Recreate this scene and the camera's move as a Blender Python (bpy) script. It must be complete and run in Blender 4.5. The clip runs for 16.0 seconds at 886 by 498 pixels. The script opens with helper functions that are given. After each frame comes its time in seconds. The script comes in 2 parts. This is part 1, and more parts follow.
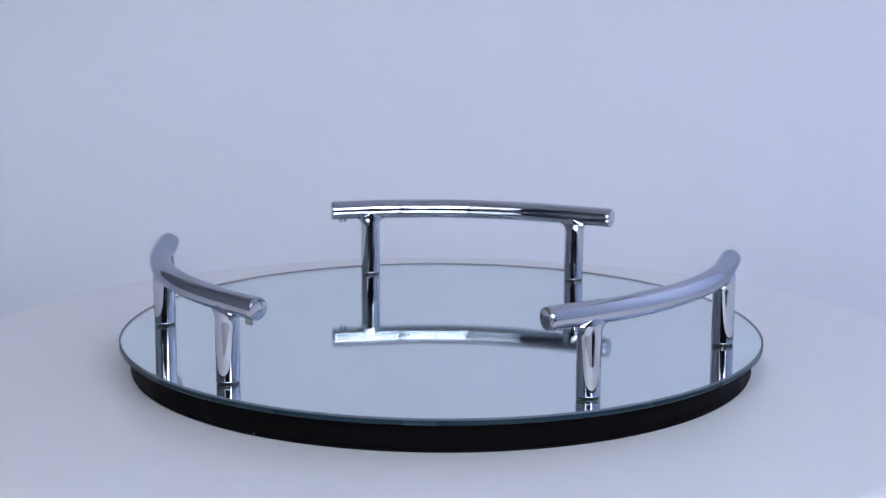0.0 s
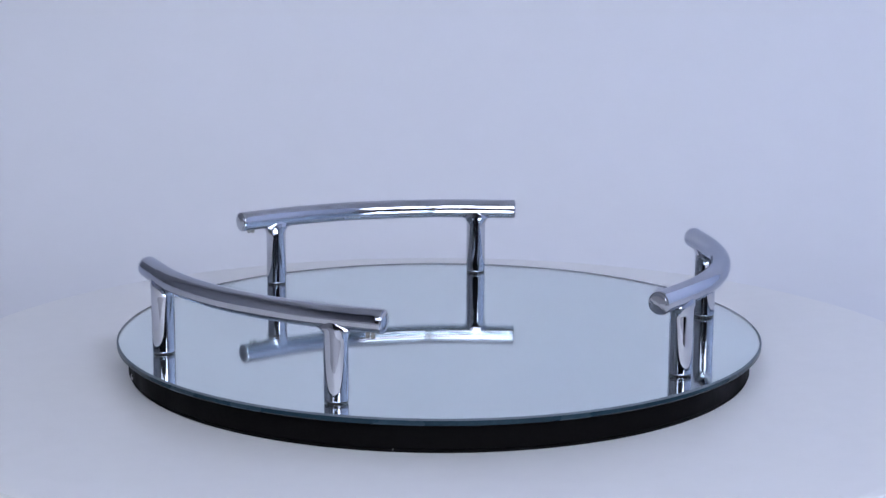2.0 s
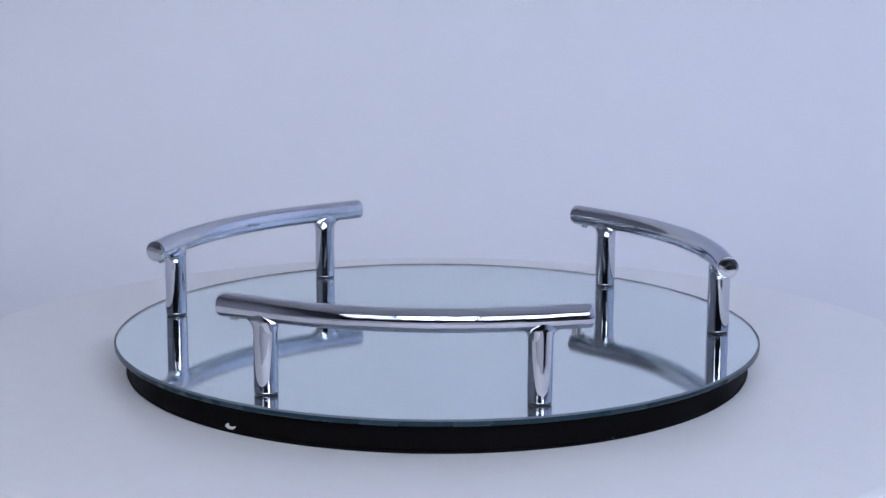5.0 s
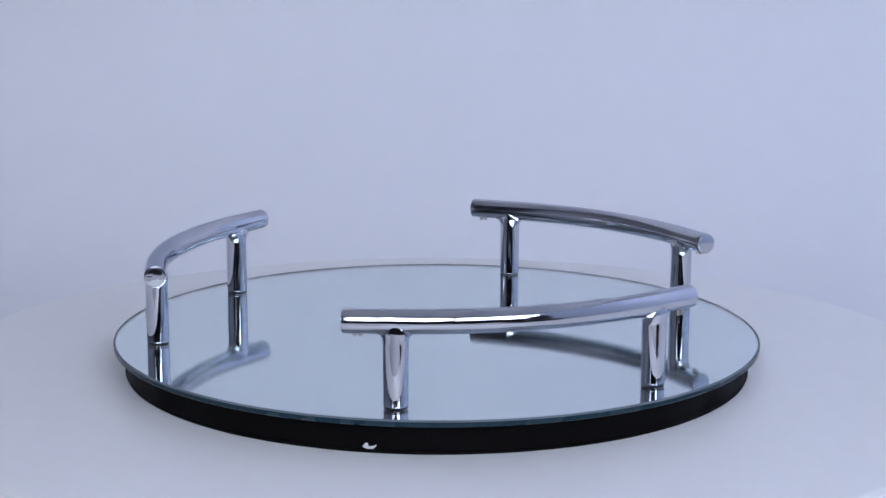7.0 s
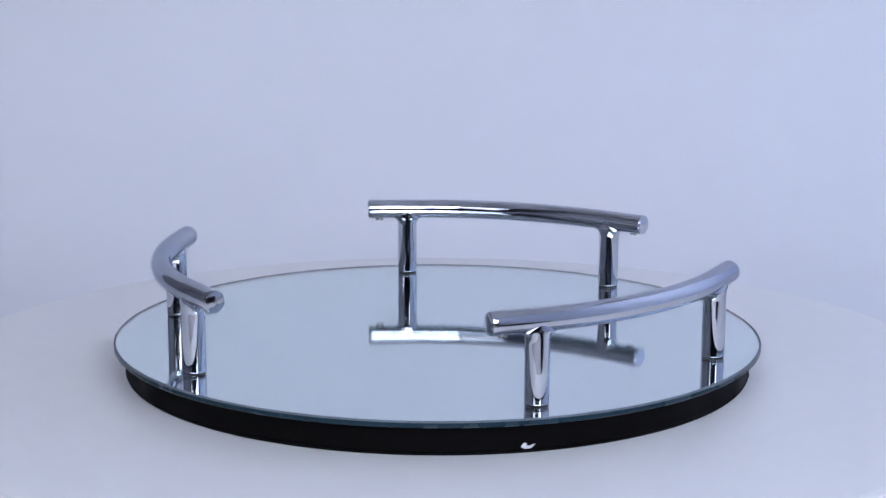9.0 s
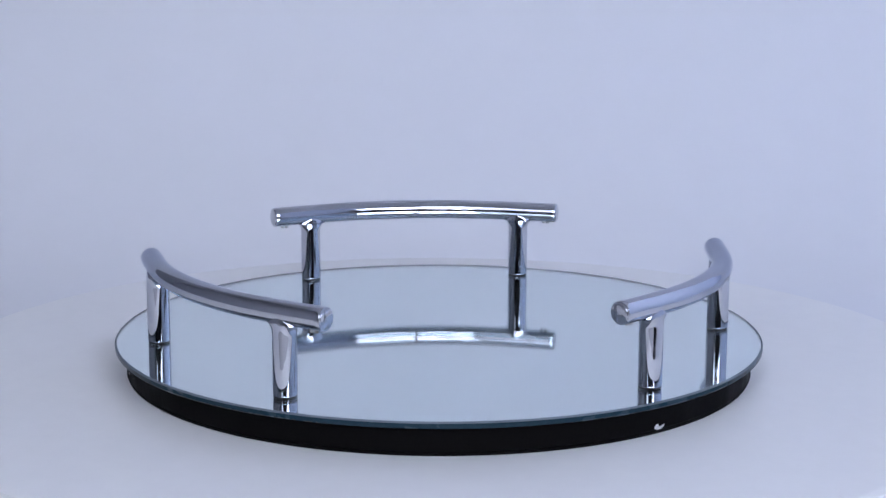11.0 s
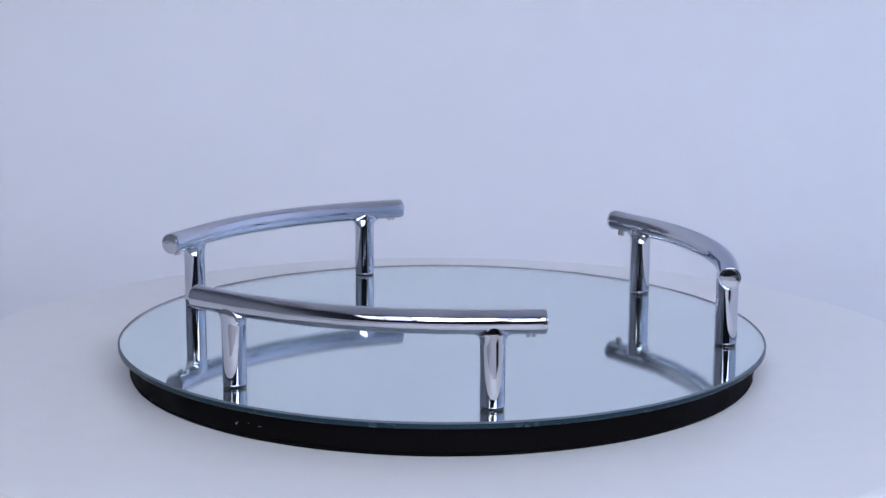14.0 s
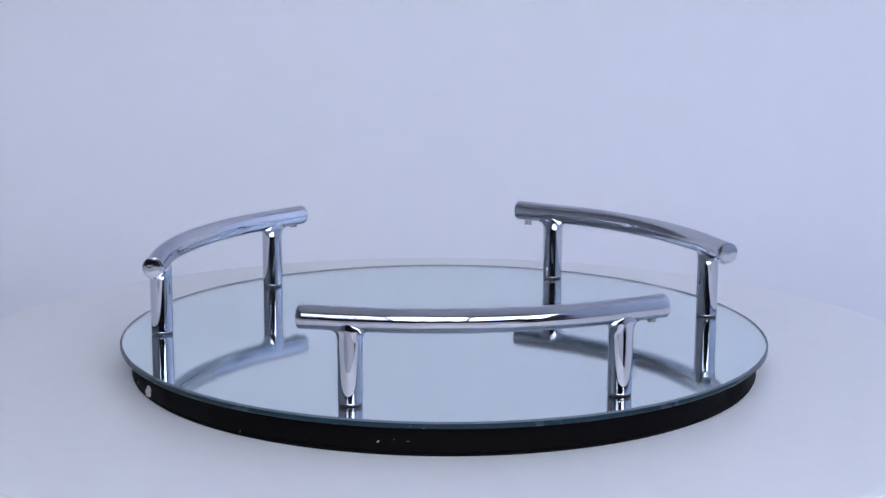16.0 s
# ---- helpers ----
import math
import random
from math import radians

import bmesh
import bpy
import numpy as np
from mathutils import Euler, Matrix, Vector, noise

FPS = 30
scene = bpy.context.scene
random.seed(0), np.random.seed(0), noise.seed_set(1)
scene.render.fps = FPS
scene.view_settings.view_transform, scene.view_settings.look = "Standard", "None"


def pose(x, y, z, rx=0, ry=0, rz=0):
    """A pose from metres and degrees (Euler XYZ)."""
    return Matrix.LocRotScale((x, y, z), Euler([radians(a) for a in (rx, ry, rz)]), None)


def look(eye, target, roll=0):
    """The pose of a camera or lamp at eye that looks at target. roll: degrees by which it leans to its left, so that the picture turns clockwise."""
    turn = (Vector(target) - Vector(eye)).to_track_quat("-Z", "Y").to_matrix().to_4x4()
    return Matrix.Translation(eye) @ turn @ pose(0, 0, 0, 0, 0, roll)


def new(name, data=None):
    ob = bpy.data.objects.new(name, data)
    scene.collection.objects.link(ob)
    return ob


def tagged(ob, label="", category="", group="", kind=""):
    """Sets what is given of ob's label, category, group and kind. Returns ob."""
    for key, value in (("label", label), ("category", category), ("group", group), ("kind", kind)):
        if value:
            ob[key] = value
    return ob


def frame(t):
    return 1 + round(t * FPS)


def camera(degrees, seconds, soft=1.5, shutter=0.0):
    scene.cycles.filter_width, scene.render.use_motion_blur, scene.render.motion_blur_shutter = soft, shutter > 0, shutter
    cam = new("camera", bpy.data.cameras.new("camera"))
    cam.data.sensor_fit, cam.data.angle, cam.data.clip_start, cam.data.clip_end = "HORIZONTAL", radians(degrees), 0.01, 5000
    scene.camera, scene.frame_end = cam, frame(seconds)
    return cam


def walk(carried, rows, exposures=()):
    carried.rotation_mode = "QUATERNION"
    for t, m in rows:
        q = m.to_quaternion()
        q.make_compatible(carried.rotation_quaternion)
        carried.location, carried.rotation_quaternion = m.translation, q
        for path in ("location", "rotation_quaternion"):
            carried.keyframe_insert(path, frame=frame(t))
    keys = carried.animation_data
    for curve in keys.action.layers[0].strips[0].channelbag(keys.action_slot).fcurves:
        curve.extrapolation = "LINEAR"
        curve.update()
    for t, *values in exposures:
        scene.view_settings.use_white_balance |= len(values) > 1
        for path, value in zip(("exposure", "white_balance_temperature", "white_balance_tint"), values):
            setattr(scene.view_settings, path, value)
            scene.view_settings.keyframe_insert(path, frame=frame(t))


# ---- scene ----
# A round mirror tray with three chrome handles turns on a white turntable inside a
# white photo tent; the camera stands still on the open side.

# ---- camera ----
cam = camera(29.0, 16.0, soft=1.45)
EYE = (0.0012, -0.8381, 0.2227)
PITCH, YAW = radians(-11.17), radians(-0.058)
AIM = (EYE[0] + math.sin(YAW) * math.cos(PITCH), EYE[1] + math.cos(YAW) * math.cos(PITCH), EYE[2] + math.sin(PITCH))
STAND = look(EYE, AIM, 0.220)
walk(cam, [(0.0, STAND), (16.0, STAND)],
     [(0.0, 0.0), (2.0, 0.02), (2.5, 0.05), (3.5, -0.02), (7.0, -0.02), (8.0, 0.07), (9.0, 0.09), (11.5, 0.03), (13.0, 0.04), (14.0, 0.09), (16.0, 0.09)])

# ---- measures (metres) ----
MIRROR_Z = 0.0167          # mirror face above the turntable
GLASS_R, GLASS_T = 0.160, 0.0031
BASE_R = 0.1546
FOOT_HALF = 25.08
END_LONG = 0.0225
BAR_H, BAR_RAD, POST_RAD = 0.0370, 0.0053, 0.0054
TABLE_R = 0.2640           # turntable plate
FLOOR_Z = -0.034           # backdrop sheet on the table
HANDLE_AZ = (202.61, 82.26, -37.82)
ECC = (-0.0004, 0.0025)    # the tray lies a little off the turning axis

# ---- light ----
PANEL_COLOR = (0.705, 0.76, 0.965)
PANEL_POWER = 9.05

world = bpy.data.worlds.new("world")
scene.world = world
world.use_nodes = True
world.node_tree.nodes["Background"].inputs[0].default_value = (0.5, 0.52, 0.6, 1)
world.node_tree.nodes["Background"].inputs[1].default_value = 0.02


# ---- materials ----
def material(name, color, rough=0.5, metal=0.0, vary=0.0, scale=20.0, bump=0.0, bump_scale=200.0, rough_vary=0.0, coat=0.0, emit=0.0, spec=0.5, edge=(1, 1, 1), streak=0.0):
    mat = bpy.data.materials.new(name)
    mat.use_nodes = True
    nt = mat.node_tree
    b = nt.nodes["Principled BSDF"]
    b.inputs["Base Color"].default_value = (*color, 1)
    b.inputs["Roughness"].default_value = rough
    b.inputs["Metallic"].default_value = metal
    b.inputs["Coat Weight"].default_value = coat
    b.inputs["Specular IOR Level"].default_value = spec
    b.inputs["Specular Tint"].default_value = (*edge, 1)
    if emit:
        b.inputs["Emission Color"].default_value = (*color, 1)
        b.inputs["Emission Strength"].default_value = emit
    co = nt.nodes.new("ShaderNodeTexCoord")
    if vary:
        big = nt.nodes.new("ShaderNodeTexNoise")
        big.inputs["Scale"].default_value = scale
        big.inputs["Detail"].default_value = 6.0
        nt.links.new(co.outputs["Object"], big.inputs["Vector"])
        fine = nt.nodes.new("ShaderNodeTexNoise")
        fine.inputs["Scale"].default_value = scale * 14
        fine.inputs["Detail"].default_value = 3.0
        nt.links.new(co.outputs["Object"], fine.inputs["Vector"])
        add = nt.nodes.new("ShaderNodeMath")
        add.operation = "ADD"
        nt.links.new(big.outputs["Fac"], add.inputs[0])
        nt.links.new(fine.outputs["Fac"], add.inputs[1])
        ramp = nt.nodes.new("ShaderNodeMapRange")
        ramp.inputs["From Min"].default_value, ramp.inputs["From Max"].default_value = 0.6, 1.4
        ramp.inputs["To Min"].default_value, ramp.inputs["To Max"].default_value = 1 - vary, 1 + vary
        nt.links.new(add.outputs[0], ramp.inputs["Value"])
        mul = nt.nodes.new("ShaderNodeVectorMath")
        mul.operation = "SCALE"
        mul.inputs[0].default_value = color
        nt.links.new(ramp.outputs["Result"], mul.inputs["Scale"])
        nt.links.new(mul.outputs["Vector"], b.inputs["Base Color"])
        if rough_vary:
            rr = nt.nodes.new("ShaderNodeMapRange")
            rr.inputs["From Min"].default_value, rr.inputs["From Max"].default_value = 0.35, 0.65
            rr.inputs["To Min"].default_value, rr.inputs["To Max"].default_value = max(0.0, rough - rough_vary), rough + rough_vary
            nt.links.new(big.outputs["Fac"], rr.inputs["Value"])
            nt.links.new(rr.outputs["Result"], b.inputs["Roughness"])
    relief = None
    if streak:
        # polishing marks that run along the tube, from the mesh's own round-and-along coordinates
        tube = nt.nodes.new("ShaderNodeAttribute")
        tube.attribute_name = "tube"
        lines = nt.nodes.new("ShaderNodeTexNoise")
        lines.inputs["Scale"].default_value = 900.0
        lines.inputs["Detail"].default_value = 3.0
        nt.links.new(tube.outputs["Vector"], lines.inputs["Vector"])
        relief = nt.nodes.new("ShaderNodeBump")
        relief.inputs["Strength"].default_value = 1.0
        relief.inputs["Distance"].default_value = streak
        nt.links.new(lines.outputs["Fac"], relief.inputs["Height"])
        nt.links.new(relief.outputs["Normal"], b.inputs["Normal"])
    if bump:
        n = nt.nodes.new("ShaderNodeTexNoise")
        n.inputs["Scale"].default_value = bump_scale
        n.inputs["Detail"].default_value = 2.0
        nt.links.new(co.outputs["Object"], n.inputs["Vector"])
        bp = nt.nodes.new("ShaderNodeBump")
        bp.inputs["Strength"].default_value = 1.0
        bp.inputs["Distance"].default_value = bump
        nt.links.new(n.outputs["Fac"], bp.inputs["Height"])
        if relief:
            nt.links.new(relief.outputs["Normal"], bp.inputs["Normal"])
        nt.links.new(bp.outputs["Normal"], b.inputs["Normal"])
    return mat


CHROME = material("chrome", (0.64, 0.65, 0.68), rough=0.035, metal=1.0, edge=(0.52, 0.56, 0.66), vary=0.03, scale=60, rough_vary=0.015, bump=0.00013, bump_scale=60)
BAR_CHROME = material("polished_tube_chrome", (0.64, 0.65, 0.68), rough=0.04, metal=1.0, edge=(0.52, 0.56, 0.66), vary=0.03, scale=60, rough_vary=0.015, bump=0.00013, bump_scale=60, streak=0.00006)
CAP_CHROME = material("cap_chrome", (0.63, 0.64, 0.67), rough=0.08, metal=1.0, vary=0.05, scale=200, bump=0.00016, bump_scale=260)
PAD = material("dark_pad", (0.03, 0.03, 0.032), rough=0.7, vary=0.1, scale=200)
STEEL = material("screw_steel", (0.42, 0.40, 0.36), rough=0.32, metal=1.0, vary=0.15, scale=300)
SILVER = material("mirror_silver", (0.77, 0.865, 0.885), rough=0.0, metal=1.0, vary=0.01, scale=9)
CLEAR = material("mirror_clear_glass", (1.0, 1.0, 1.0), rough=0.0)
CLEAR.node_tree.nodes["Principled BSDF"].inputs["Transmission Weight"].default_value = 1.0
CLEAR.node_tree.nodes["Principled BSDF"].inputs["IOR"].default_value = 1.52
GLASS_EDGE = material("mirror_glass_edge", (0.013, 0.034, 0.048), rough=0.25, spec=0.22, vary=0.25, scale=40, rough_vary=0.06)
ARRIS = material("mirror_glass_arris", (0.15, 0.18, 0.20), rough=0.5, spec=0.03, vary=0.2, scale=60)
BLACK = material("black_painted_board", (0.0032, 0.0028, 0.003), rough=0.6, spec=0.06, vary=0.35, scale=45, bump=0.00012, bump_scale=420, rough_vary=0.12)
CHIP = material("chipped_white_filler", (0.70, 0.70, 0.70), rough=0.8, vary=0.1, scale=400, bump=0.0002, bump_scale=900)
CHIP_PALE = material("chipped_pale_filler", (0.34, 0.33, 0.32), rough=0.8, vary=0.2, scale=500)
CHIP_GREY = material("chipped_grey_filler", (0.09, 0.085, 0.08), rough=0.8, vary=0.2, scale=500)
PLATE = material("turntable_white_plastic", (0.88, 0.87, 0.84), rough=0.42, vary=0.018, scale=7, bump=0.00003, bump_scale=700, rough_vary=0.06)
PLATE_SIDE = material("turntable_grey_rim", (0.45, 0.45, 0.46), rough=0.5, vary=0.05, scale=20)
FABRIC = material("tent_white_fabric", (0.84, 0.84, 0.845), rough=0.9, vary=0.012, scale=2.2, bump=0.00001, bump_scale=500)
BLUE_FABRIC = material("tent_pale_blue_fabric", (0.52, 0.63, 0.84), rough=0.9, vary=0.03, scale=3.0, bump=0.0003, bump_scale=600)
# light passes through the tent's thin side cloth
tree = BLUE_FABRIC.node_tree
through_cloth, cloth_mix = tree.nodes.new("ShaderNodeBsdfTranslucent"), tree.nodes.new("ShaderNodeMixShader")
through_cloth.inputs["Color"].default_value = (0.72, 0.77, 0.90, 1)
cloth_mix.inputs["Fac"].default_value = 0.45
tree.links.new(tree.nodes["Principled BSDF"].outputs["BSDF"], cloth_mix.inputs[1])
tree.links.new(through_cloth.outputs["BSDF"], cloth_mix.inputs[2])
tree.links.new(cloth_mix.outputs["Shader"], tree.nodes["Material Output"].inputs["Surface"])
WOOD = material("table_grey_laminate", (0.42, 0.41, 0.41), rough=0.45, vary=0.08, scale=12)
ROOM = material("room_grey_paint", (0.50, 0.51, 0.55), rough=0.8, vary=0.1, scale=4)
ROOM_FLOOR = material("room_dark_floor", (0.06, 0.055, 0.05), rough=0.6, vary=0.25, scale=6)
# room paint with the dimness behind the camera put into its colour
ROOM_SHADED = material("room_paint_shaded", (0.06, 0.057, 0.065), rough=0.8, vary=0.1, scale=4)
HOUSING = material("lamp_housing", (0.03, 0.03, 0.033), rough=0.45, vary=0.1, scale=30)
GLOW = material("lamp_diffuser", PANEL_COLOR, rough=0.6, emit=PANEL_POWER * 0.82)
GLOW_DIM = material("dimmed_lamp_diffuser", PANEL_COLOR, rough=0.6, emit=PANEL_POWER * 0.26)
GLOW_SIDE = material("side_lamp_diffuser", PANEL_COLOR, rough=0.6, emit=PANEL_POWER * 0.65)
# glow of the added fill panel behind the side cloth, no known source
GLOW_FILL = material("fill_lamp_diffuser", PANEL_COLOR, rough=0.6, emit=PANEL_POWER * 0.70)


# ---- mesh helpers ----
def part(name, bm, mat, parent=None, label="", smooth=True):
    """Links a bmesh as one mesh object, under a thing or a part."""
    me = bpy.data.meshes.new(name)
    bm.normal_update()
    bm.to_mesh(me)
    bm.free()
    for m in (mat if isinstance(mat, (list, tuple)) else [mat]):
        me.materials.append(m)
    if smooth:
        me.polygons.foreach_set("use_smooth", [True] * len(me.polygons))
        me.set_sharp_from_angle(angle=radians(35))
    ob = new(name, me)
    if parent:
        ob.parent = parent
    if label:
        tagged(ob, label)
    return ob


def rings(loops, close_start=True, close_end=True, closed=False):
    """A skin over loops of points, all of one length."""
    bm = bmesh.new()
    vs = [[bm.verts.new(p) for p in loop] for loop in loops]
    n = len(vs[0])
    pairs = list(zip(vs, vs[1:])) + ([(vs[-1], vs[0])] if closed else [])
    for a, b in pairs:
        for i in range(n):
            j = (i + 1) % n
            bm.faces.new((a[i], a[j], b[j], b[i]))
    if not closed:
        if close_start:
            bm.faces.new(vs[0][::-1])
        if close_end:
            bm.faces.new(vs[-1])
    bmesh.ops.recalc_face_normals(bm, faces=bm.faces)
    return bm


def lathe(profile, n=64, caps=True):
    """Turns (radius, z) pairs round the z axis."""
    loops = [[(r * math.cos(2 * math.pi * k / n), r * math.sin(2 * math.pi * k / n), z) for k in range(n)] for r, z in profile]
    return rings(loops, caps, caps)


def box(x0, x1, y0, y1, z0, z1, bevel=0.0):
    bm = bmesh.new()
    bmesh.ops.create_cube(bm, size=1.0, matrix=Matrix.LocRotScale(((x0 + x1) / 2, (y0 + y1) / 2, (z0 + z1) / 2), None, (x1 - x0, y1 - y0, z1 - z0)))
    if bevel:
        bmesh.ops.bevel(bm, geom=bm.edges[:], offset=bevel, segments=2, affect="EDGES")
    return bm


def moved(bm, m):
    bmesh.ops.transform(bm, matrix=m, verts=bm.verts)
    return bm


# ---- the room and the tent ----
def build_room():
    x0, x1, y0, y1, z0, z1 = -1.9, 1.9, -3.0, 1.1, -0.79, 2.3
    w = 0.1
    for name, b in (("wall_north", (x0 - w, x1 + w, y1, y1 + w, z0, z1)), ("wall_south", (x0 - w, x1 + w, y0 - w, y0, z0, z1)),
                    ("wall_west", (x0 - w, x0, y0, y1, z0, z1)), ("wall_east", (x1, x1 + w, y0, y1, z0, z1))):
        # the unseen south wall is coloured darker, so the chrome mirrors a dim room
        tagged(part(name, box(*b), ROOM_SHADED if name == "wall_south" else ROOM, smooth=False), "plain grey painted wall of the room round the tent", "wall", kind="structure")
    tagged(part("floor", box(x0 - w, x1 + w, y0 - w, y1 + w, z0 - w, z0), ROOM_FLOOR, smooth=False), "plain dark floor of the room", "floor", kind="structure")
    tagged(part("ceiling", box(x0 - w, x1 + w, y0 - w, y1 + w, z1, z1 + w), ROOM, smooth=False), "plain grey ceiling of the room", "ceiling", kind="structure")


def build_table():
    table = tagged(new("table"), "plain grey laminate table under the white backdrop sheet", "table")
    table.location = (0, 0, -0.79)
    part("tabletop", box(-0.85, 0.85, -0.68, 0.80, 0.715, 0.7515, 0.004), WOOD, table)
    for x in (-0.78, 0.78):
        for y in (-0.61, 0.73):
            part("leg", box(x - 0.03, x + 0.03, y - 0.03, y + 0.03, 0.0, 0.7145, 0.004), WOOD, table)
    return table


TENT_X0, TENT_X1, TENT_BACK, TENT_TOP = -0.66, 0.66, 0.62, 0.96
TENT_FRONT_R, TENT_FRONT_TOP = -0.78, -0.80


def build_tent():
    # seamless sheet: flat on the table, sweeping up into the back
    t = 0.004
    sweep = [(-0.31, FLOOR_Z), (-0.16, FLOOR_Z), (0.22, FLOOR_Z)]
    rad = 0.30
    cy, cz = TENT_BACK - 0.02 - rad, FLOOR_Z + rad
    for k in range(1, 25):
        a = -math.pi / 2 + math.pi / 2 * k / 24
        sweep.append((cy + rad * math.cos(a), cz + rad * math.sin(a)))
    sweep.append((TENT_BACK - 0.02, TENT_TOP - 0.03))
    n = len(sweep)
    outer = []
    for i, (y, z) in enumerate(sweep):
        a, b = sweep[max(0, i - 1)], sweep[min(n - 1, i + 1)]
        dy, dz = b[0] - a[0], b[1] - a[1]
        d = math.hypot(dy, dz)
        outer.append((y + dz / d * t, z - dy / d * t))
    loop = sweep + outer[::-1]
    bm = rings([[(x, y, z) for y, z in loop] for x in (TENT_X0 + 0.01, TENT_X1 - 0.01)])
    tagged(part("backdrop", bm, FABRIC), "seamless white fabric backdrop sweeping up behind the turntable", "backdrop", kind="structure")
    w = 0.006
    tagged(part("wall_east_tent", sheet(TENT_X1, TENT_FRONT_R), BLUE_FABRIC),
           "pale blue fabric side wall of the photo tent", "tent wall", kind="structure")
    tagged(part("wall_north_tent", box(TENT_X0 - w, TENT_X1 + w, TENT_BACK + 0.001, TENT_BACK + w, FLOOR_Z - 0.004, TENT_TOP), FABRIC, smooth=False),
           "white fabric back wall of the photo tent", "tent wall", kind="structure")
    tagged(part("ceiling_tent", box(TENT_X0 - w, TENT_X1 + w, TENT_FRONT_TOP, TENT_BACK + w, TENT_TOP + 0.001, TENT_TOP + w), FABRIC, smooth=False),
           "white fabric top of the photo tent", "tent top", kind="structure")


def sheet(x, front):
    """One layer of cloth, tight between its hems, with a faint slack."""
    bm = bmesh.new()
    ny, nz = 24, 18
    grid = []
    for i in range(ny + 1):
        y = front + (TENT_BACK - front) * i / ny
        row = []
        for k in range(nz + 1):
            z = FLOOR_Z - 0.004 + (TENT_TOP - FLOOR_Z + 0.004) * k / nz
            row.append(bm.verts.new((x + 0.006 * noise.noise((y * 3, z * 3, x)) * math.sin(math.pi * i / ny), y, z)))
        grid.append(row)
    for i in range(ny):
        for k in range(nz):
            bm.faces.new((grid[i][k], grid[i + 1][k], grid[i + 1][k + 1], grid[i][k + 1]))
    return bm


def light_panel(m, width, height, glow):
    """A flat lamp that shines along its own -z: housing and glowing diffuser."""
    lamp = tagged(new("light_panel"), "slim black lamp panel with a white glowing diffuser", "light panel", "lamps round the tent")
    lamp.matrix_world = m
    a, b, r = width / 2, height / 2, 0.012
    part("diffuser", box(-a, a, -b, b, -0.004, 0.0, 0.001), glow, lamp, "white glowing diffuser")
    part("housing", box(-a - r, a + r, -b - r, b + r, 0.001, 0.025, 0.004), HOUSING, lamp)
    for s in (-1, 1):
        part("frame_side", box(s * (a + r / 2 + 0.0005) - r / 2, s * (a + r / 2 + 0.0005) + r / 2, -b - r, b + r, -0.008, 0.0005, 0.001), HOUSING, lamp)
        part("frame_end", box(-a, a, s * (b + r / 2 + 0.0005) - r / 2, s * (b + r / 2 + 0.0005) + r / 2, -0.008, 0.0005, 0.001), HOUSING, lamp)
    return lamp


def build_lamps():
    top, low = Vector((0, -1.45, 1.38)), Vector((0, -2.05, 0.60))
    mid = (top + low) / 2
    up = (top - low).normalized()
    nrm = Vector((1, 0, 0)).cross(up)          # the lamp's back
    m3 = Matrix((Vector((1, 0, 0)), up, nrm)).transposed().to_4x4()
    for x, wide, glow in ((-0.80, 0.64, GLOW_DIM), (-0.06, 0.75, GLOW), (0.85, 0.94, GLOW_SIDE)):
        lamp = light_panel(Matrix.Translation(mid + Vector((x, 0, 0))) @ m3, wide, (top - low).length - 0.03, glow)
        # a pole from the lamp's back down to the floor
        foot = bmesh.new()
        bmesh.ops.create_cone(foot, cap_ends=True, segments=20, radius1=0.016, radius2=0.016, depth=mid.z + 0.79,
                              matrix=Matrix.Translation((mid.x + x, mid.y - 0.09, (mid.z - 0.79) / 2)))
        bmesh.ops.create_cone(foot, cap_ends=True, segments=32, radius1=0.16, radius2=0.15, depth=0.02,
                              matrix=Matrix.Translation((mid.x + x, mid.y - 0.09, -0.78)))
        part("stand", moved(foot, lamp.matrix_world.inverted()), HOUSING, lamp)
    # an added fill lamp outside the tent, brightening the right through its side cloth
    lamp = light_panel(look((1.15, 0.22, 0.50), (0.0, 0.22, 0.42)), 0.55, 0.62, GLOW_FILL)
    foot = bmesh.new()
    bmesh.ops.create_cone(foot, cap_ends=True, segments=20, radius1=0.016, radius2=0.016, depth=1.29, matrix=Matrix.Translation((1.20, 0.22, -0.145)))
    bmesh.ops.create_cone(foot, cap_ends=True, segments=32, radius1=0.16, radius2=0.15, depth=0.02, matrix=Matrix.Translation((1.20, 0.22, -0.78)))
    part("stand", moved(foot, lamp.matrix_world.inverted()), HOUSING, lamp)


def build_dark_box():
    # stand-in out of view: gives the dark wedge mirrored in the posts
    unit = tagged(new("dark_box"), "black box added out of view on the table to darken the posts' reflections", "power supply")
    unit.matrix_world = pose(0.24, -0.39, -0.0385, 0, 0, -8)
    part("case", box(-0.07, 0.07, -0.035, 0.035, 0.002, 0.056, 0.006), HOUSING, unit)
    for x in (-0.056, 0.056):
        for y in (-0.024, 0.024):
            part("rubber_foot", moved(lathe([(0.004, 0.0), (0.005, 0.0006), (0.005, 0.0025)], 16), Matrix.Translation((x, y, 0))), PAD, unit)
    part("socket", moved(lathe([(0.002, 0.0), (0.006, 0.0), (0.007, -0.002), (0.007, -0.006)], 20), pose(0.0, 0.038, 0.027, -90, 0, 0)), PAD, unit)


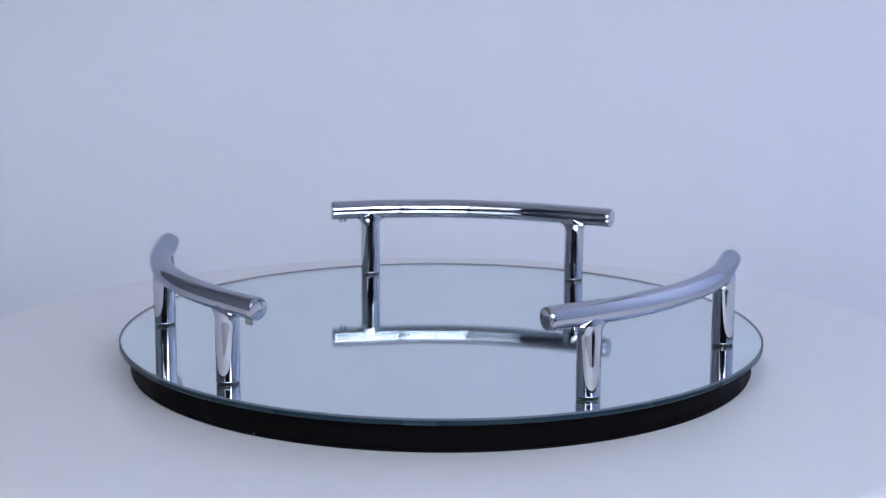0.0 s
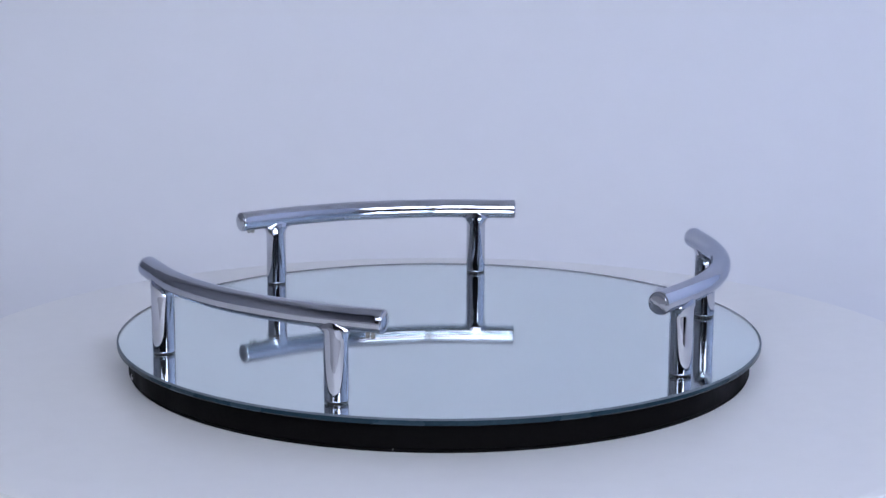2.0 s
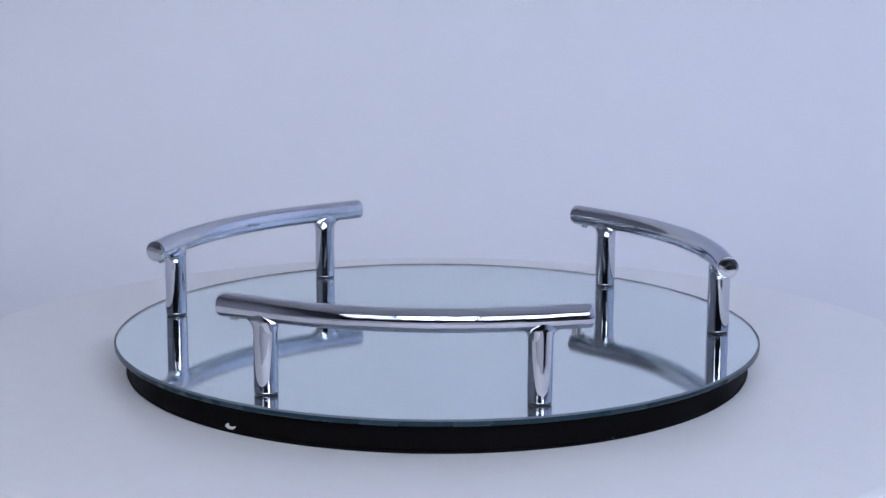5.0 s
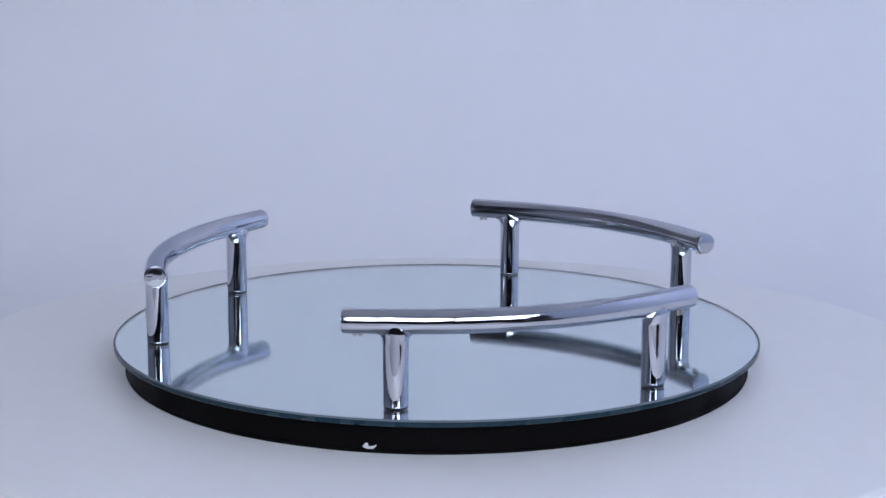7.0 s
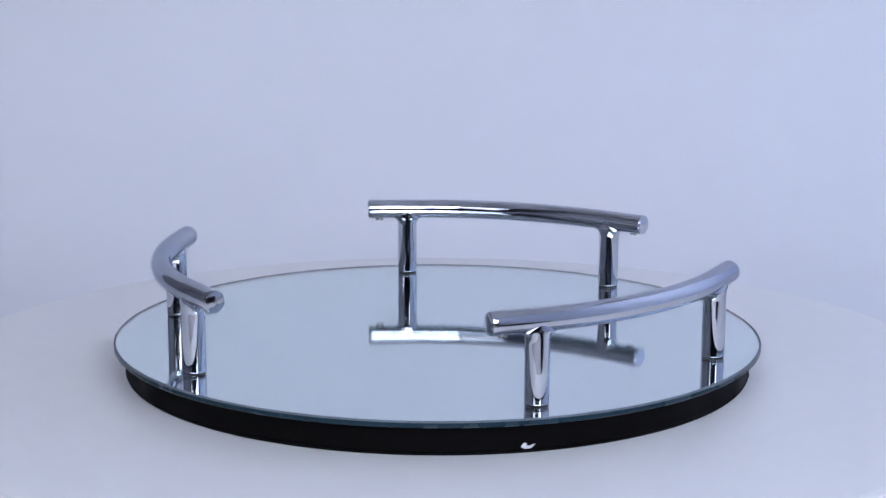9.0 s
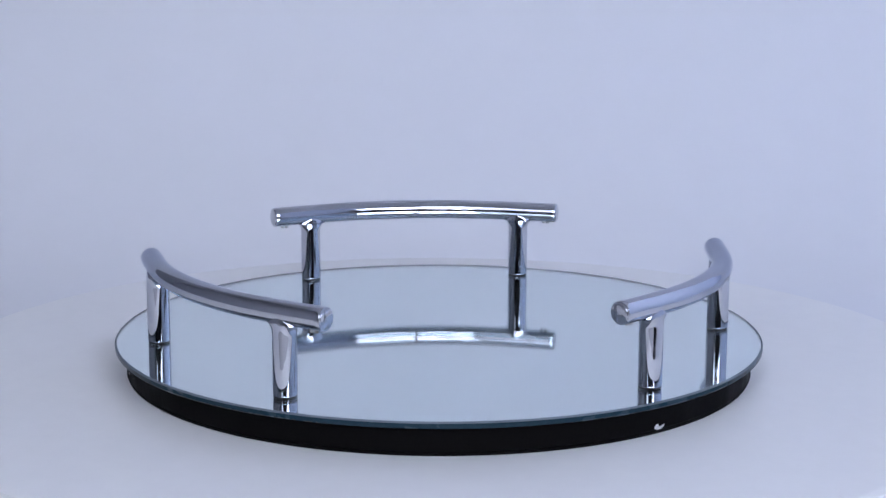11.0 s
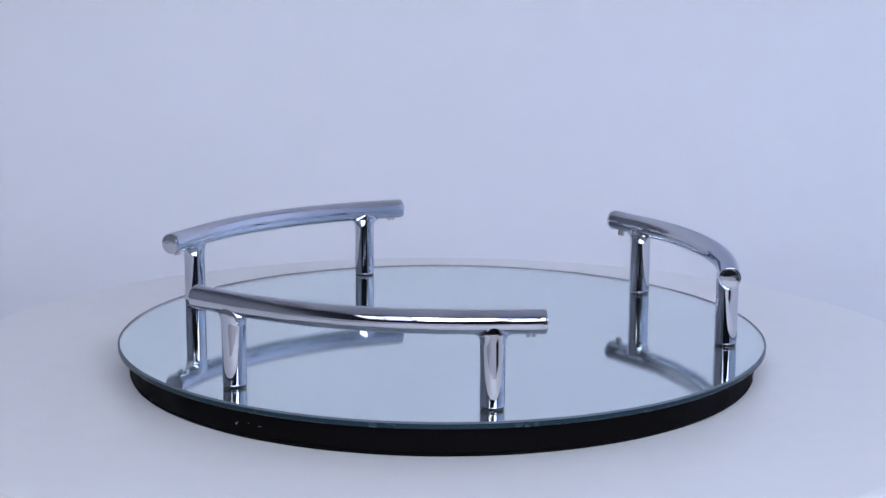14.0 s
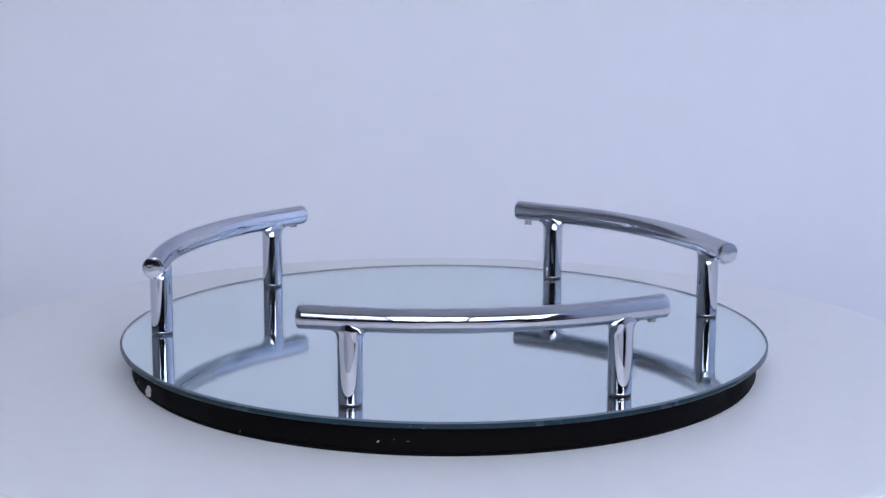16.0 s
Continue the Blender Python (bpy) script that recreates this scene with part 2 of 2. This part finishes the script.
# ---- the turntable ----
def build_turntable():
    tt = tagged(new("turntable"), "round white plastic display turntable, turning slowly", "turntable")
    tt.location = (0, 0, FLOOR_Z)
    h = -FLOOR_Z
    part("plate", lathe([(0.02, h - 0.014), (TABLE_R - 0.004, h - 0.014), (TABLE_R - 0.001, h - 0.012), (TABLE_R, h - 0.009), (TABLE_R, h - 0.0045),
                         (TABLE_R - 0.0012, h - 0.0015), (TABLE_R - 0.0035, h - 0.0003), (TABLE_R - 0.006, h), (0.15, h), (0.02, h)], 160), PLATE, tt)
    part("pedestal", lathe([(0.238, 0.0003), (0.24, 0.002), (0.24, h - 0.0175), (0.235, h - 0.0145)], 96), PLATE_SIDE, tt, "grey motor housing under the plate")
    return tt


# ---- the tray ----
def paint_chip(az, z, w, h, seed, mat, parent, skew=0.35, outline=()):
    """A thin uneven flake lying on the rim of the base."""
    rnd = random.Random(seed)
    n = 11
    pts = [(w * u, h * v) for u, v in outline]
    for k in range(0 if outline else n):
        a = 2 * math.pi * k / n
        f = 0.62 + 0.5 * rnd.random()
        u, v = 0.5 * w * f * math.cos(a), 0.5 * h * f * math.sin(a)
        v += skew * h * math.sin(2.2 * math.pi * u / w)
        pts.append((u, v))
    loops = []
    for d, s in ((-0.0004, 1.0), (0.00015, 0.97), (0.0003, 0.7)):
        loops.append([((BASE_R + d) * math.cos(radians(az) + u * s / BASE_R), (BASE_R + d) * math.sin(radians(az) + u * s / BASE_R), z + v * s - MIRROR_Z) for u, v in pts])
    part("paint_chip", rings(loops), mat, parent, "pale chip in the black paint")


def bar_line(foot_r, mid_r):
    """The handle's bow in its own plan: an arc between the posts with straight ends. Gives a function of the
    signed way from the middle, returning the point and the tangent's angle, and the ways to foot and end."""
    fx, fy = foot_r * math.cos(radians(FOOT_HALF)), foot_r * math.sin(radians(FOOT_HALF))
    c = (foot_r ** 2 - mid_r ** 2) / (2 * (fx - mid_r))
    r = mid_r - c
    af = math.atan2(fy, fx - c)

    def at(w):
        a = max(-af, min(af, w / r))
        over = w - a * r
        return (c + r * math.cos(a) - over * math.sin(a), r * math.sin(a) + over * math.cos(a), a)

    return at, af * r, af * r + END_LONG


def build_handle(tray, az, pegs, foot_r, mid_r):
    """One bow handle: the tube, its end caps, two posts with collars, and the pegs below its ends."""
    at, w_foot, w_end = bar_line(foot_r, mid_r)
    n, m = 48, 72
    rnd = random.Random(int(az * 10))
    ph = [rnd.uniform(0, 6.28) for _ in range(3)]
    loops = []
    lip = 0.0005
    steps = [(-w_end, 0.86), (-w_end + lip * 0.3, 0.96), (-w_end + lip, 1.0)]
    steps += [(-w_end + lip + (2 * w_end - 2 * lip) * k / m, 1.0) for k in range(1, m)]
    steps += [(w_end - lip, 1.0), (w_end - lip * 0.3, 0.96), (w_end, 0.86)]
    for w, s in steps:
        x, y, a = at(w)
        wob = 0.00004 * math.sin(50 * w + ph[0]) + 0.000025 * math.sin(130 * w + ph[1])
        q = BAR_RAD * s
        ring = []
        for k in range(n):
            b = 2 * math.pi * k / n
            d = q * math.cos(b) + wob
            ring.append((x + d * math.cos(a), y + d * math.sin(a), BAR_H + q * math.sin(b) + wob * 0.6))
        loops.append(ring)
    bar = part("handle", rings(loops), BAR_CHROME, tray, "bowed chrome tube handle on two posts")
    tube = bar.data.attributes.new("tube", "FLOAT_VECTOR", "POINT")
    marks = [(BAR_RAD * math.cos(2 * math.pi * k / n), BAR_RAD * math.sin(2 * math.pi * k / n), w * 0.03 + az) for w, _ in steps for k in range(n)]
    tube.data.foreach_set("vector", [v for mark in marks for v in mark])
    bar.matrix_basis = pose(0, 0, 0, 0, 0, az)
    for s in (-1, 1):
        # flat disc set into the tube's end
        disc = lathe([(BAR_RAD * q, 0.00045 * (0.64 - q * q)) for q in (0.06, 0.2, 0.35, 0.5, 0.65, 0.8)] + [(BAR_RAD * 0.83, -0.0002), (BAR_RAD * 0.83, -0.0012)], 40)
        x, y, a = at(s * w_end)
        place = Matrix.Translation((x, y, BAR_H)) @ Matrix.Rotation(a, 4, "Z") @ Matrix.Rotation(-s * math.pi / 2, 4, "X")
        part("end_cap", moved(disc, place @ Matrix.Translation((0, 0, 0.0003))), CAP_CHROME, bar, "flat chrome end disc")
        # post: round below, flared along the tube where it is welded on
        x, y, a = at(s * w_foot)
        here = Matrix.Translation((x, y, 0)) @ Matrix.Rotation(a, 4, "Z")
        top = BAR_H - 0.0012
        levels = [(0.00055, POST_RAD * 0.955, POST_RAD * 0.955), (0.0007, POST_RAD * 0.985, POST_RAD * 0.985), (0.00095, POST_RAD, POST_RAD), (0.0011, POST_RAD, POST_RAD), (0.010, POST_RAD, POST_RAD), (0.020, POST_RAD, POST_RAD)]
        # the weld's fillet: swept out along the tube, drawn in towards its face
        zb, zs = BAR_H - BAR_RAD + 0.0004, BAR_H - 0.3 * BAR_RAD
        z0 = zb - 0.0044
        levels += [(z0 - 0.0006, POST_RAD, POST_RAD), (z0, POST_RAD, POST_RAD)]
        for k in range(1, 13):
            v = k / 12
            z = z0 + (zb - z0) * v
            levels.append((z, POST_RAD + 0.0036 * (1 - math.sqrt(1 - 0.99 * v * v)), POST_RAD))
        for k in range(1, 6):
            z = zb + (zs - zb) * k / 5
            levels.append((z, POST_RAD + 0.0032 * (1 - k / 5) ** 0.7, POST_RAD - 0.00032 * (k / 5) ** 2))
        levels.append((top, POST_RAD * 0.8, POST_RAD - 0.0016))
        pl = [[(bq * math.cos(t), aq * math.sin(t), z) for t in (2 * math.pi * k / 40 for k in range(40))] for z, aq, bq in levels]
        post = part("post", moved(rings(pl), here), CHROME, bar)
        pad = lathe([(POST_RAD * 0.6, 0.00005), (POST_RAD * 0.965, 0.00005), (POST_RAD * 0.965, 0.0006)], 40)
        part("foot_pad", moved(pad, here), PAD, bar, "thin dark pad under the post")
    for s, depth in pegs:
        x, y, a = at(s * (w_end - 0.0064))
        here = Matrix.Translation((x, y, BAR_H - BAR_RAD)) @ Matrix.Rotation(a, 4, "Z")
        for k in (-1, 1):
            peg = lathe([(0.0007, -depth), (0.00095, -depth + 0.0002), (0.00095, -0.0004), (0.0012, 0.0008)], 14)
            part("peg", moved(peg, here @ Matrix.Translation((0, k * 0.0012, 0))), STEEL, bar, "small worn steel peg")
    return bar


def build_tray():
    tray = tagged(new("mirror_tray"), "round mirror tray, black base, three chrome handles, on the turntable", "tray")
    g, t = GLASS_R, GLASS_T
    # a clear glass slab, silvered at its back, with a ground edge
    bm = lathe([(0.03, -t), (0.10, -t), (g - 0.0006, -t), (g, -t + 0.0006), (g, -0.0007), (g - 0.0007, 0.0), (g - 0.0009, 0.0), (0.10, 0.0), (0.03, 0.0)], 240)
    for f in bm.faces:
        z, r = f.calc_center_median().z, math.hypot(*f.calc_center_median().xy)
        if z > -0.0001:
            f.material_index = 3 if r > g - 0.0009 else 0
        elif z < -t + 0.0001:
            f.material_index = 1
        else:
            f.material_index = 3 if z > -0.0007 else 2
    part("mirror", bm, [CLEAR, SILVER, GLASS_EDGE, ARRIS], tray, "round mirror glass with a dark blue-green edge")
    lo, hi = -MIRROR_Z + 0.0001, -t - 0.0002
    base = part("base", lathe([(BASE_R - 0.0010, lo), (BASE_R - 0.0003, lo + 0.0005), (BASE_R + 0.0001, lo + 0.0014), (BASE_R - 0.0004, lo + 0.0018),
                               (BASE_R, lo + 0.0023), (BASE_R, hi - 0.001), (BASE_R - 0.0008, hi)], 240), BLACK, tray, "black painted board under the mirror")
    curl = [(-0.5, -0.12), (-0.42, 0.16), (-0.28, 0.46), (-0.13, 0.44), (-0.18, 0.1), (0.1, 0.02), (0.34, 0.16), (0.5, 0.28), (0.44, 0.0), (0.2, -0.4), (-0.22, -0.42)]
    paint_chip(174.2, 0.0033, 0.0064, 0.0030, 3, CHIP, base, outline=curl[::-1])
    paint_chip(238.7, 0.0013, 0.0010, 0.0008, 5, CHIP_GREY, base)
    paint_chip(63.7, 0.0061, 0.0013, 0.0011, 8, CHIP_PALE, base)
    paint_chip(66.2, 0.0073, 0.0008, 0.0005, 9, CHIP_GREY, base)
    paint_chip(68.4, 0.0066, 0.0018, 0.0004, 10, CHIP_GREY, base)
    paint_chip(39.3, 0.0024, 0.0010, 0.0011, 12, CHIP_GREY, base)
    paint_chip(11.9, 0.0042, 0.0100, 0.0062, 14, CHIP, base, 0.1)
    paint_chip(3.6, 0.0090, 0.0040, 0.0018, 15, CHIP, base)
    paint_chip(5.2, 0.0040, 0.0050, 0.0012, 17, CHIP_GREY, base)
    paint_chip(0.5, 0.0030, 0.0040, 0.0014, 18, CHIP_GREY, base)
    build_handle(tray, HANDLE_AZ[0], [(1, 0.0027), (-1, 0.0011)], 0.1404, 0.1382)
    build_handle(tray, HANDLE_AZ[1], [(1, 0.0014)], 0.1386, 0.1359)
    build_handle(tray, HANDLE_AZ[2], [(1, 0.0013), (-1, 0.0009)], 0.1403, 0.1385)
    return tray


build_room()
build_table()
build_tent()
build_lamps()
build_dark_box()
turntable = build_turntable()
mirror_tray = build_tray()

# ---- the turning ----
TURN = [(0.0, 0.0), (0.5, 5.67), (1.0, 12.04), (1.5, 17.85), (2.0, 24.27), (2.5, 30.08), (3.0, 36.37), (3.5, 42.14), (4.0, 48.6), (5.25, 63.95),
        (6.5, 79.52), (7.0, 85.65), (7.5, 91.5), (8.0, 98.02), (8.5, 103.73), (9.0, 110.22), (10.25, 125.4), (11.5, 140.7), (12.0, 147.15),
        (12.5, 152.92), (13.0, 159.35), (13.5, 165.16), (14.0, 171.61), (14.5, 177.44), (15.0, 183.84), (15.5, 189.88), (16.0, 196.15)]


def motions():
    walk(turntable, [(t, pose(0, 0, FLOOR_Z, 0, 0, a)) for t, a in TURN])
    rows = []
    for t, a in TURN:
        c, s = math.cos(radians(a)), math.sin(radians(a))
        rows.append((t, pose(c * ECC[0] - s * ECC[1], s * ECC[0] + c * ECC[1], MIRROR_Z, 0, 0, a)))
    walk(mirror_tray, rows)


motions()
